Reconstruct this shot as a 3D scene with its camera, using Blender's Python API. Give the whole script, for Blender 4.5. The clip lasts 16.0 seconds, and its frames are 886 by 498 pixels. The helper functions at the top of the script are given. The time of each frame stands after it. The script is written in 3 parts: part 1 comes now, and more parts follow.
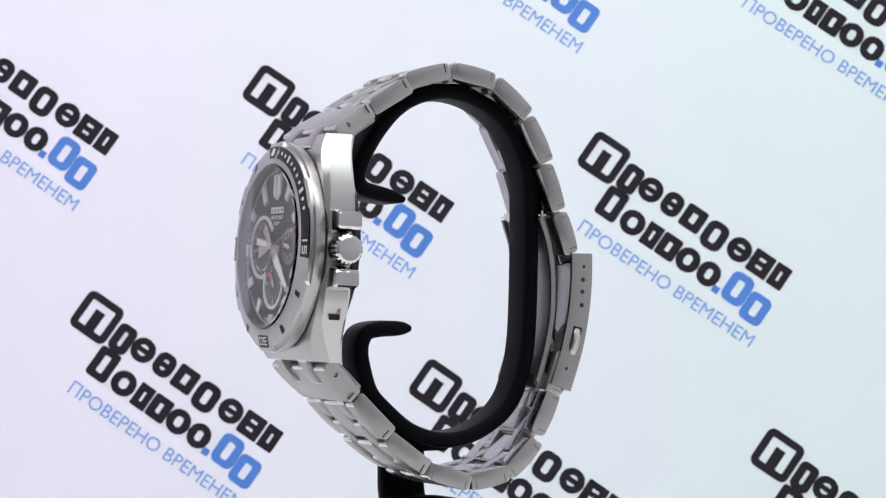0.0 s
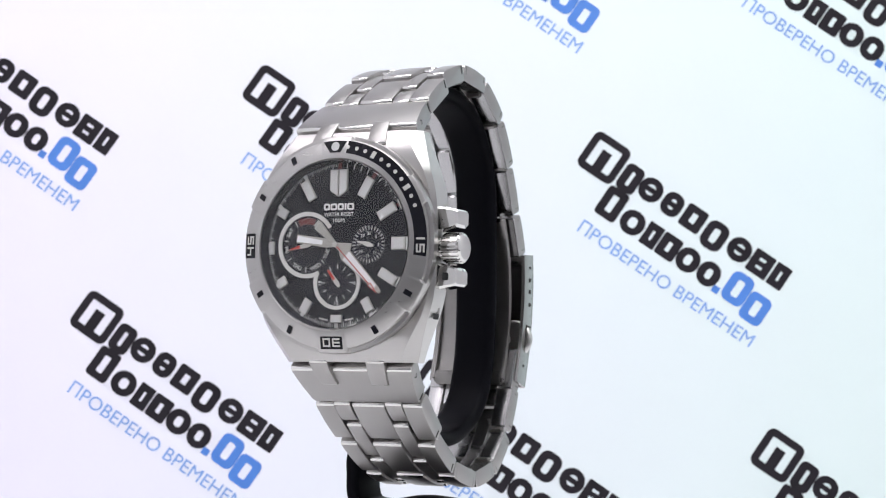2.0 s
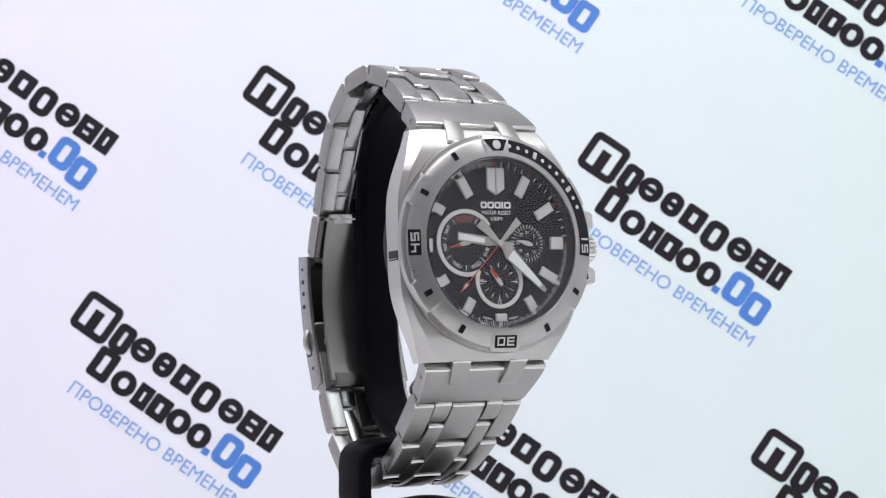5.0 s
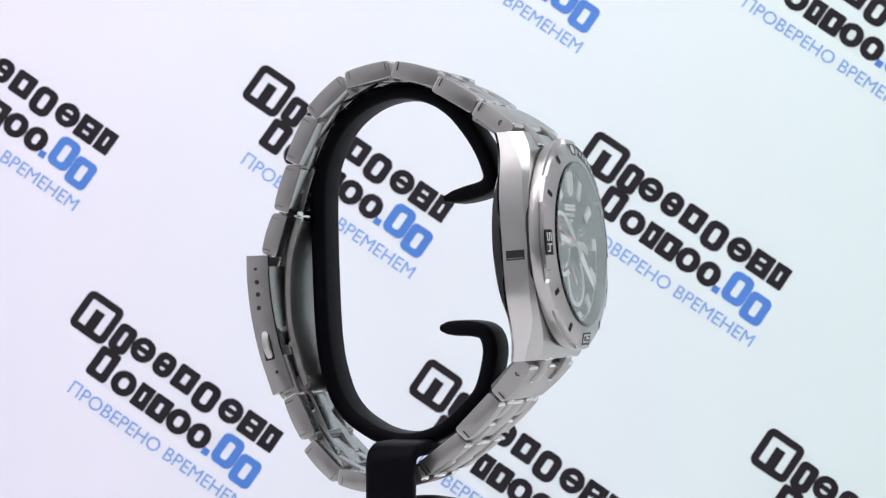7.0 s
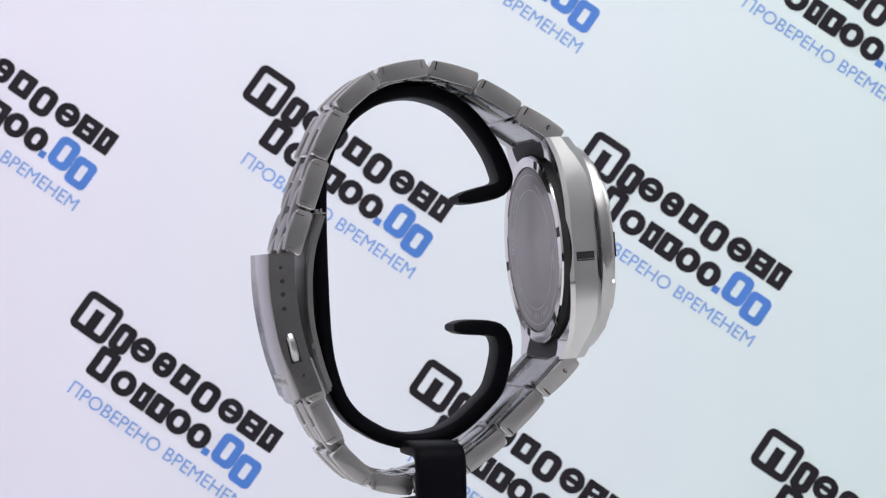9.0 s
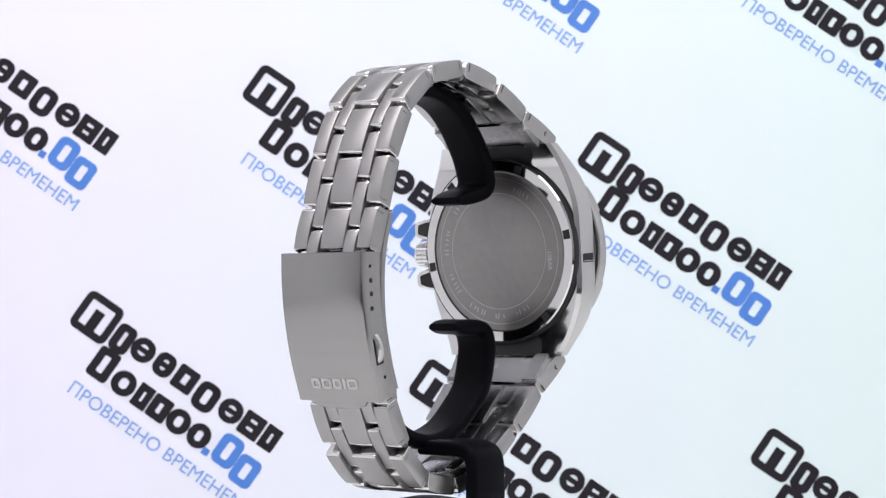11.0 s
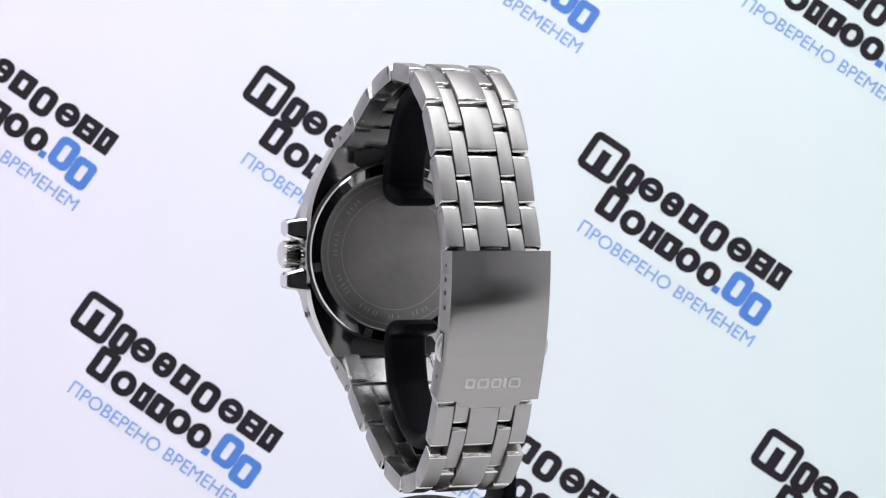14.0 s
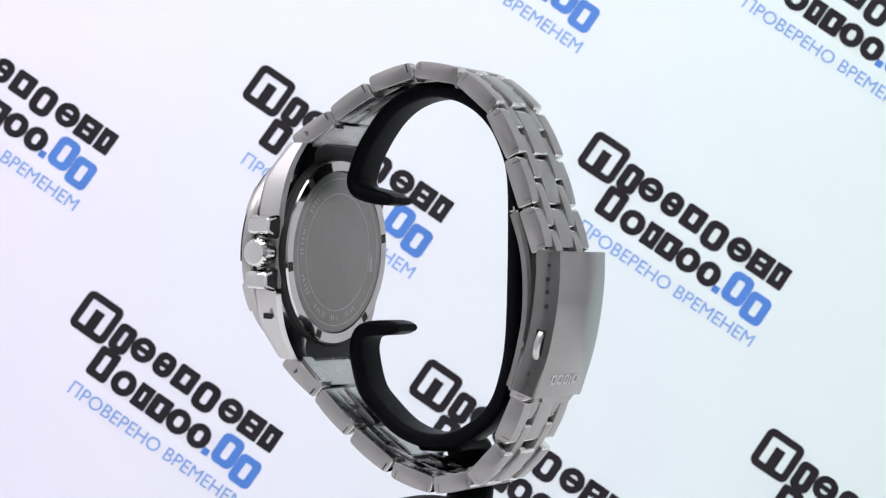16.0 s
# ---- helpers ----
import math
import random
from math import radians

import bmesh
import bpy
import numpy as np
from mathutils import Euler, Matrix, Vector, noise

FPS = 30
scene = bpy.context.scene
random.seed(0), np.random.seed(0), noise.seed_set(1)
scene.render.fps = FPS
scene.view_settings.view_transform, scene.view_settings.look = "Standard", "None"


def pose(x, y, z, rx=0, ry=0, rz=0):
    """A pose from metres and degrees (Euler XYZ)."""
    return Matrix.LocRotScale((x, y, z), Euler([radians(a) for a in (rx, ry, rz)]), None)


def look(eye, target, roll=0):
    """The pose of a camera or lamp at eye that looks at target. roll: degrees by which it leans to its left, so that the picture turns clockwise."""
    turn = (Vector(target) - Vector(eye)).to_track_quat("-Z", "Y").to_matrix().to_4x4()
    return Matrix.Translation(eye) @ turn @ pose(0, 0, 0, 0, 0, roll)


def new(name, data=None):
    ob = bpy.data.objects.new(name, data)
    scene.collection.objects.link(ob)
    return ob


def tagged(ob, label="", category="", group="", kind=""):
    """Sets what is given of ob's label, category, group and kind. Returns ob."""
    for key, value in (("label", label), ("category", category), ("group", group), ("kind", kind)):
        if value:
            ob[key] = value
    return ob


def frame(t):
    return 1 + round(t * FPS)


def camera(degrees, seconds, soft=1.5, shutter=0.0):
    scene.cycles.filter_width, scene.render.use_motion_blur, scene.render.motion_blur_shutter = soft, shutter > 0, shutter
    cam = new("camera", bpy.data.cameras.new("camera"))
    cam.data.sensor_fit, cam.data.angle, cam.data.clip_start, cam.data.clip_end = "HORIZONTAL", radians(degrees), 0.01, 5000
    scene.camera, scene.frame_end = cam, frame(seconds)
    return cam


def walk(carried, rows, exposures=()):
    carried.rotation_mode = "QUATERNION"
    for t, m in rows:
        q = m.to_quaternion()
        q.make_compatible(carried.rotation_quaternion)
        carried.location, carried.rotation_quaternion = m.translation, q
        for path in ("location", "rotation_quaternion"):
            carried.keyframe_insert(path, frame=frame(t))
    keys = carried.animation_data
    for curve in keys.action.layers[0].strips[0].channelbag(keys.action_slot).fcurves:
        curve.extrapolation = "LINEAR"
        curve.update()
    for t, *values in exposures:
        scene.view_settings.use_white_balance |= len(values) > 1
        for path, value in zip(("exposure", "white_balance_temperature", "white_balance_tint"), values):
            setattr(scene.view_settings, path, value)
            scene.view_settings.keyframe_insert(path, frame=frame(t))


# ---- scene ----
SECONDS = 16.0
EYE = Vector((0.004185, -0.454874, 0.070888))
cam = camera(24.168, SECONDS, soft=1.2)
cam.data.dof.use_dof, cam.data.dof.focus_distance, cam.data.dof.aperture_fstop = True, 0.425, 70.0
CAM = look(EYE, EYE + Vector((0.0, 0.999801, 0.019950)), -0.482)
walk(cam, [(0.0, CAM), (SECONDS, CAM)],
     [(0.0, -0.11), (0.5, -0.06), (1.0, 0.02), (1.5, 0.08), (2.0, 0.09), (2.5, -0.02), (3.0, -0.12), (4.2, -0.12), (6.3, 0.08), (6.5, 0.06), (7.0, -0.05), (7.5, -0.20), (8.0, -0.30), (8.5, -0.30),
      (9.0, -0.22), (9.4, -0.17), (11.3, 0.06), (11.5, 0.06), (12.0, -0.02), (12.5, -0.20), (13.0, -0.26), (13.5, -0.20), (14.0, -0.02), (14.5, 0.03), (SECONDS, 0.01)])

# ---------------------------------------------------------------- turning
AXIS = 0.080          # height of the watch's middle above the table
AXIS_X = 0.00033       # the turntable's axis
# seconds and degrees: the turntable runs a little unevenly
TURNS = [(0.0, -63.8), (0.5, -56.2), (1.0, -47.85), (1.5, -38.05), (2.0, -27.55), (2.5, -17.6), (3.0, -8.05), (3.5, 0.65), (4.0, 10.25), (4.25, 15.15), (5.25, 34.5), (6.25, 53.8), (6.5, 58.45), (7.0, 68.7), (7.5, 78.4),
         (8.0, 87.3), (8.5, 96.1), (9.0, 105.1), (9.25, 109.7), (10.25, 128.4), (11.25, 147.1), (11.5, 152.1), (12.0, 162.6), (12.5, 173.0), (13.0, 182.7), (13.5, 191.7), (14.0, 201.6), (14.5, 212.1), (15.0, 222.5), (15.5, 231.8), (16.0, 240.4)]


# ---------------------------------------------------------------- light
world = bpy.data.worlds.new("room_light")
world.use_nodes = True
world.node_tree.nodes["Background"].inputs[0].default_value = (0.9, 0.93, 1.0, 1)
world.node_tree.nodes["Background"].inputs[1].default_value = 0.25
scene.world = world


def area_lamp(name, eye, target, sx, sy, watts, colour):
    data = bpy.data.lights.new(name, "AREA")
    data.shape, data.size, data.size_y = "RECTANGLE", sx, sy
    data.energy, data.color = watts, colour
    ob = new(name, data)
    ob.matrix_world = look(eye, target)
    return ob


area_lamp("overhead_lamp", (0.0, -0.14, 0.56), (0, -0.06, 0.0), 0.46, 0.56, 2.6, (0.98, 0.97, 1.0))
# unseen side fills, added; faint pink and green tints lean the board's colour
area_lamp("left_fill", (-0.33, -0.12, 0.52), (-0.05, 0.06, 0.05), 0.10, 0.56, 1.1, (1.0, 0.94, 0.99))
area_lamp("right_fill", (0.33, -0.12, 0.52), (0.05, 0.06, 0.05), 0.10, 0.56, 1.1, (0.92, 1.0, 0.97))


# ---------------------------------------------------------------- materials
def material(name, colour, rough=0.5, metal=0.0, vary=0.08, grain=60.0, bump=0.0, stretch=(1, 1, 1), rvary=0.0, **inputs):
    """A surface with two scales of variation in colour and roughness, and a fine relief. grain: cycles a metre."""
    m = bpy.data.materials.new(name)
    m.use_nodes = True
    nt = m.node_tree
    b = nt.nodes["Principled BSDF"]
    b.inputs["Metallic"].default_value = metal
    b.inputs["Roughness"].default_value = rough
    for k, v in inputs.items():
        b.inputs[k.replace("_", " ")].default_value = v
    tc, mp = nt.nodes.new("ShaderNodeTexCoord"), nt.nodes.new("ShaderNodeMapping")
    mp.inputs["Scale"].default_value = stretch
    nt.links.new(tc.outputs["Object"], mp.inputs["Vector"])
    fine, broad = nt.nodes.new("ShaderNodeTexNoise"), nt.nodes.new("ShaderNodeTexNoise")
    fine.inputs["Scale"].default_value, fine.inputs["Detail"].default_value = grain, 4
    broad.inputs["Scale"].default_value = grain / 9
    for n in (fine, broad):
        nt.links.new(mp.outputs[0], n.inputs["Vector"])
    add = nt.nodes.new("ShaderNodeMath")
    add.operation = "ADD"
    nt.links.new(fine.outputs[0], add.inputs[0])
    nt.links.new(broad.outputs[0], add.inputs[1])
    info = nt.nodes.new("ShaderNodeObjectInfo")
    add2 = nt.nodes.new("ShaderNodeMath")
    add2.operation = "MULTIPLY_ADD"
    add2.inputs[1].default_value = 0.25
    nt.links.new(info.outputs["Random"], add2.inputs[0])
    nt.links.new(add.outputs[0], add2.inputs[2])
    ramp = nt.nodes.new("ShaderNodeMapRange")
    ramp.inputs["From Min"].default_value, ramp.inputs["From Max"].default_value = 0.6, 1.65
    ramp.inputs["To Min"].default_value, ramp.inputs["To Max"].default_value = 1 - vary, 1 + vary
    nt.links.new(add2.outputs[0], ramp.inputs["Value"])
    mul = nt.nodes.new("ShaderNodeVectorMath")
    mul.operation = "SCALE"
    mul.inputs[0].default_value = colour
    nt.links.new(ramp.outputs[0], mul.inputs["Scale"])
    nt.links.new(mul.outputs[0], b.inputs["Base Color"])
    if rvary:
        rr = nt.nodes.new("ShaderNodeMapRange")
        rr.inputs["From Min"].default_value, rr.inputs["From Max"].default_value = 0.6, 1.5
        rr.inputs["To Min"].default_value, rr.inputs["To Max"].default_value = max(rough - rvary, 0.02), rough + rvary
        nt.links.new(add.outputs[0], rr.inputs["Value"])
        nt.links.new(rr.outputs[0], b.inputs["Roughness"])
    if bump:
        bp = nt.nodes.new("ShaderNodeBump")
        bp.inputs["Strength"].default_value, bp.inputs["Distance"].default_value = bump, 0.0001
        nt.links.new(fine.outputs[0], bp.inputs["Height"])
        nt.links.new(bp.outputs[0], b.inputs["Normal"])
    return m


STEEL = (0.345, 0.334, 0.327)
BRUSHED = material("brushed_steel", (0.42, 0.408, 0.40), 0.29, 1.0, 0.03, 4000, 0.003, (0.05, 1, 1), 0.02)
BRUSHED_V = material("brushed_steel_lengthways", STEEL, 0.38, 1.0, 0.03, 4000, 0.004, (1, 0.05, 0.05), 0.02)
POLISHED = material("polished_steel", (0.66, 0.65, 0.635), 0.07, 1.0, 0.03, 250, 0.02, rvary=0.03)
CLASP = material("fine_brushed_steel", (0.305, 0.294, 0.288), 0.18, 1.0, 0.05, 4000, 0.012, (0.03, 1, 1), 0.05)
BACK = material("satin_steel", (0.30, 0.288, 0.28), 0.36, 1.0, 0.06, 2500, 0.0, (1, 0.08, 1), 0.015)
FAN = material("circular_brushed_steel", (0.25, 0.237, 0.23), 0.38, 1.0, 0.14, 500, 0.0, rvary=0.06, Anisotropic=0.5)
tangent = FAN.node_tree.nodes.new("ShaderNodeTangent")
tangent.direction_type, tangent.axis = "RADIAL", "Z"
FAN.node_tree.links.new(tangent.outputs[0], FAN.node_tree.nodes["Principled BSDF"].inputs["Tangent"])
ENGRAVED = material("engraved_steel", (0.48, 0.47, 0.46), 0.3, 1.0, 0.05, 500)
INNER = material("polished_inner_steel", (0.41, 0.405, 0.41), 0.26, 1.0, 0.06, 400, 0.03, rvary=0.04)
FLANK = material("polished_flank_steel", (0.52, 0.51, 0.50), 0.33, 1.0, 0.05, 250, 0.03, rvary=0.05)
PLATE = material("polished_plate_steel", (0.58, 0.57, 0.56), 0.08, 1.0, 0.05, 250, 0.02, rvary=0.03)
# black painted in for the shade of holes and seams, and for dark reflections
SHADE_BLACK = material("painted_shade_black", (0.01, 0.01, 0.011), 0.7)
PLASTIC = material("black_plastic", (0.004, 0.004, 0.006), 0.45, 0.0, 0.15, 400, 0.10, rvary=0.06, Specular_IOR_Level=0.04)
DIAL = material("black_dial", (0.005, 0.005, 0.008), 0.5, 0.0, 0.1, 500, Specular_IOR_Level=0.06)
INLAY = material("black_bezel_enamel", (0.006, 0.006, 0.010), 0.25, 0.0, 0.1, 500, Specular_IOR_Level=0.25)
LUME = material("white_lume", (0.58, 0.58, 0.58), 0.5, 0.0, 0.05, 700)
PRINT = material("white_print", (0.72, 0.72, 0.72), 0.6, 0.0, 0.05, 700)
SILVER = material("silver_trim", (0.55, 0.54, 0.52), 0.35, 0.35, 0.05, 600)
RING = material("silver_white_ring", (0.66, 0.65, 0.63), 0.35, 0.35, 0.05, 600)
HAND = material("brushed_silver_pointer", (0.40, 0.385, 0.36), 0.4, 0.35, 0.05, 900)
BRIGHT = material("bright_white_lume", (0.80, 0.81, 0.83), 0.5, 0.0, 0.04, 700)
RED = material("red_lacquer", (0.45, 0.03, 0.02), 0.35, 0.0, 0.08, 500)
DARKRED = material("dark_red_print", (0.11, 0.012, 0.012), 0.5, 0.0, 0.08, 500)
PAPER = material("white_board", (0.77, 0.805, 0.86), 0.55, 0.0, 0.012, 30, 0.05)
# the lens's colour shading, lilac to mint, is painted into the paper across the board
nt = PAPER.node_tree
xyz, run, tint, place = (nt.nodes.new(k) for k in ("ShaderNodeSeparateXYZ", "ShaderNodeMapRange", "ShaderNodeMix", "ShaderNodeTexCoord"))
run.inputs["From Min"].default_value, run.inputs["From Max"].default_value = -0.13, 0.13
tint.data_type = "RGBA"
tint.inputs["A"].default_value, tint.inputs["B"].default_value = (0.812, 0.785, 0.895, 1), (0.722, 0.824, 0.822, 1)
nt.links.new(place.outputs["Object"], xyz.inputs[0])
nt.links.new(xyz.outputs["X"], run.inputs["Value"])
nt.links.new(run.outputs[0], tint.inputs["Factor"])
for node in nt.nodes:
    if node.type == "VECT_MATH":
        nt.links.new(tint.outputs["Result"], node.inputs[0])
INK = material("black_ink", (0.022, 0.019, 0.024), 0.6, 0.0, 0.15, 300, Specular_IOR_Level=0.1)
BLUE = material("blue_ink", (0.07, 0.21, 0.62), 0.5, 0.0, 0.08, 300)
PALEBLUE = material("pale_blue_ink", (0.20, 0.36, 0.72), 0.5, 0.0, 0.08, 300)
TABLE = material("white_laminate", (0.84, 0.84, 0.84), 0.4, 0.0, 0.03, 40, 0.03)
TENT = material("white_cloth", (0.80, 0.80, 0.82), 0.8, 0.0, 0.03, 60, 0.1)
REFLECTED_GREY = material("grey_panel", (0.40, 0.40, 0.41), 0.8, 0.0, 0.05, 60, 0.1)
WALL = material("grey_wall_paint", (0.14, 0.14, 0.15), 0.8, 0.0, 0.05, 12, 0.1)
GLASS = bpy.data.materials.new("crystal_glass")
GLASS.use_nodes = True
g = GLASS.node_tree.nodes["Principled BSDF"]
g.inputs["Base Color"].default_value = (1, 1, 1, 1)
g.inputs["Roughness"].default_value = 0.0
g.inputs["IOR"].default_value = 1.4
g.inputs["Transmission Weight"].default_value = 1.0


# ---------------------------------------------------------------- mesh helpers (millimetres)
MM = Matrix.Scale(0.001, 4)


def part(name, bm, mat, parent, label="", m=None, at=None, smooth=32, split=None):
    """One mesh object under a thing or a part. m moves the vertices (mm); at is the object's pose in its parent."""
    if m is not None:
        bm.transform(m)
    bm.transform(MM)
    bmesh.ops.recalc_face_normals(bm, faces=bm.faces[:])
    me = bpy.data.meshes.new(name)
    bm.to_mesh(me)
    bm.free()
    for one in (mat if isinstance(mat, (list, tuple)) else [mat]):
        me.materials.append(one)
    if smooth:
        me.polygons.foreach_set("use_smooth", [True] * len(me.polygons))
        me.set_sharp_from_angle(angle=radians(smooth))
    ob = new(name, me)
    ob.parent = parent
    if at is not None:
        ob.matrix_basis = at
    if label:
        tagged(ob, label)
    return ob


def rings_mesh(rings, closed=True, caps=True, mats=None):
    """Joins rings of equal length into a skin."""
    bm = bmesh.new()
    vs = [[bm.verts.new(p) for p in r] for r in rings]
    n = len(rings[0])
    for a, b in zip(vs, vs[1:]):
        for i in range(n if closed else n - 1):
            f = bm.faces.new((a[i], a[(i + 1) % n], b[(i + 1) % n], b[i]))
            if mats:
                f.material_index = mats[i]
    if caps:
        bm.faces.new(vs[0])
        bm.faces.new(list(reversed(vs[-1])))
    return bm


def lathe(profile, n=96, radius=None, closed=False):
    """Turns (r, w) pairs about the w axis. radius(a, r, w) may change r."""
    bm = bmesh.new()
    cols = []
    for i in range(n):
        a = 2 * math.pi * i / n
        col = []
        for r, w in profile:
            rr = radius(a, r, w) if radius else r
            col.append(bm.verts.new((rr * math.cos(a), rr * math.sin(a), w)))
        cols.append(col)
    k = len(profile)
    for i in range(n):
        c, d = cols[i], cols[(i + 1) % n]
        for j in range(k if closed else k - 1):
            bm.faces.new((c[j], d[j], d[(j + 1) % k], c[(j + 1) % k]))
    bmesh.ops.remove_doubles(bm, verts=bm.verts[:], dist=1e-5)
    return bm


def sector(r0, r1, a0, a1, w0, w1, n=24):
    """A flat arc plate, angles in degrees."""
    rings = []
    for i in range(n + 1):
        a = radians(a0 + (a1 - a0) * i / n)
        c, s = math.cos(a), math.sin(a)
        rings.append([(r0 * c, r0 * s, w0), (r1 * c, r1 * s, w0), (r1 * c, r1 * s, w1), (r0 * c, r0 * s, w1)])
    return rings_mesh(rings)


def plate(points, w0, w1, bevel=0.0):
    """A flat outline (u, v) with thickness w0 to w1, its upper edge bevelled."""
    cu, cv = sum(p[0] for p in points) / len(points), sum(p[1] for p in points) / len(points)
    top = []
    for u, v in points:
        d = math.hypot(u - cu, v - cv) or 1
        top.append((u - (u - cu) / d * bevel, v - (v - cv) / d * bevel, w1))
    rings = [[(u, v, w0) for u, v in points], [(u, v, w1 - bevel) for u, v in points], top]
    return rings_mesh(rings if bevel else [rings[0], [(u, v, w1) for u, v in points]])


def rect(u0, u1, v0, v1):
    return [(u0, v0), (u1, v0), (u1, v1), (u0, v1)]


def round_rect(w, h, r, n=4):
    pts = []
    for cx, cy, a in ((w / 2 - r, h / 2 - r, 0), (-w / 2 + r, h / 2 - r, 90), (-w / 2 + r, -h / 2 + r, 180), (w / 2 - r, -h / 2 + r, 270)):
        for i in range(n + 1):
            b = radians(a + 90 * i / n)
            pts.append((cx + r * math.cos(b), cy + r * math.sin(b)))
    return pts


def frame_plate(outer, inner, w0, w1):
    """A plate with a hole: two outlines with as many points."""
    bm = bmesh.new()
    loops = [[bm.verts.new((u, v, w)) for u, v in o] for o, w in ((outer, w0), (outer, w1), (inner, w1), (inner, w0))]
    n = len(outer)
    for a, b in zip(loops, loops[1:] + loops[:1]):
        for i in range(n):
            bm.faces.new((a[i], a[(i + 1) % n], b[(i + 1) % n], b[i]))
    return bm


def rounded_box(x, y, z, bevel, segments=2):
    bm = bmesh.new()
    bmesh.ops.create_cube(bm, size=1)
    bm.transform(Matrix.Diagonal((x, y, z, 1)))
    bmesh.ops.bevel(bm, geom=bm.edges[:], offset=bevel, segments=segments, affect="EDGES")
    return bm


def cylinder(r, h, n=20, bevel=0.0):
    prof = [(0, 0), (r, 0), (r, h - bevel), (r - bevel, h), (0, h)] if bevel else [(0, 0), (r, 0), (r, h), (0, h)]
    return lathe(prof, n)


def lettering(body, size, depth=0.05):
    """The words as a solid, centred on the origin, capitals about size high."""
    cu = bpy.data.curves.new("words", "FONT")
    k = size / 0.729
    cu.body, cu.size, cu.resolution_u = body, 1.0, 5
    cu.extrude = depth / k / 2
    ob = new("words", cu)
    bpy.context.view_layer.update()
    me = bpy.data.meshes.new_from_object(ob.evaluated_get(bpy.context.evaluated_depsgraph_get()))
    bm = bmesh.new()
    bm.from_mesh(me)
    bpy.data.objects.remove(ob)
    bpy.data.curves.remove(cu)
    bpy.data.meshes.remove(me)
    xs, ys = [v.co.x for v in bm.verts], [v.co.y for v in bm.verts]
    bm.transform(Matrix.Scale(k, 4) @ Matrix.Translation((-(min(xs) + max(xs)) / 2, -0.364, depth / k / 2)))
    return bm


def width_of(bm):
    xs = [v.co.x for v in bm.verts]
    return max(xs) - min(xs)


def spin(deg):
    return Matrix.Rotation(radians(deg), 4, "Z")


def shift(x, y, z=0.0):
    return Matrix.Translation((x, y, z))


def smooth_path(points, per=6):
    """A Catmull-Rom line through the points."""
    p = [Vector(q) for q in points]
    p = [2 * p[0] - p[1]] + p + [2 * p[-1] - p[-2]]
    out = []
    for i in range(1, len(p) - 2):
        for k in range(per):
            t = k / per
            a, b, c, d = p[i - 1], p[i], p[i + 1], p[i + 2]
            out.append(0.5 * (2 * b + (c - a) * t + (2 * a - 5 * b + 4 * c - d) * t * t + (3 * b - a - 3 * c + d) * t ** 3))
    return out + [p[-2]]


# ---------------------------------------------------------------- setting
def box_object(name, x0, x1, y0, y1, z0, z1, mat, label, category):
    bm = bmesh.new()
    bmesh.ops.create_cube(bm, size=1)
    bm.transform(Matrix.Translation(((x0 + x1) / 2, (y0 + y1) / 2, (z0 + z1) / 2)) @ Matrix.Diagonal((x1 - x0, y1 - y0, z1 - z0, 1)))
    bmesh.ops.bevel(bm, geom=bm.edges[:], offset=0.002, segments=1, affect="EDGES")
    me = bpy.data.meshes.new(name)
    bm.to_mesh(me)
    bm.free()
    me.materials.append(mat)
    return tagged(new(name, me), label, category, kind="structure")


box_object("floor", -1.6, 1.6, -2.0, 1.2, -0.80, -0.75, WALL, "plain grey room floor below the table", "floor")
box_object("ceiling", -1.6, 1.6, -2.0, 1.2, 1.5, 1.80, WALL, "plain grey painted room ceiling", "ceiling")
box_object("wall_north", -1.6, 1.6, 1.20, 1.25, -0.75, 1.5, WALL, "plain grey painted wall behind the board", "wall")
box_object("wall_south", -1.6, 1.6, -2.05, -2.0, -0.75, 1.5, WALL, "plain grey painted wall behind the camera", "wall")
box_object("wall_west", -1.65, -1.6, -2.0, 1.2, -0.75, 1.5, WALL, "plain grey painted side wall", "wall")
box_object("wall_east", 1.6, 1.65, -2.0, 1.2, -0.75, 1.5, WALL, "plain grey painted side wall", "wall")
box_object("table_top", -0.7, 0.7, -0.205, 0.5, -0.03, 0.0, TABLE, "white laminate table top under the watch stand", "table")

box_object("tent_wall_west", -0.40, -0.39, -0.50, 0.40, 0.0, 0.60, TENT, "white cloth side of the light tent", "light tent")
box_object("tent_wall_east", 0.39, 0.40, -0.50, 0.40, 0.0, 0.60, TENT, "white cloth side of the light tent", "light tent")
box_object("tent_wall_north", -0.39, 0.39, 0.39, 0.40, 0.0, 0.60, TENT, "white cloth back of the light tent", "light tent")
# unseen panel behind the camera, added only for what the steel mirrors
box_object("tent_wall_south", -0.39, 0.39, -0.505, -0.495, -0.06, 0.60, REFLECTED_GREY, "unseen grey panel added to tone the steel's reflections", "light tent")
box_object("tent_roof", -0.40, 0.40, -0.50, 0.40, 0.601, 0.611, TENT, "white cloth roof of the light tent", "light tent")

# ---------------------------------------------------------------- printed board
LEAN = 6.0
BOARD = Matrix.Translation((0, 0.200, AXIS)) @ Matrix.Rotation(radians(90 - LEAN), 4, "X")


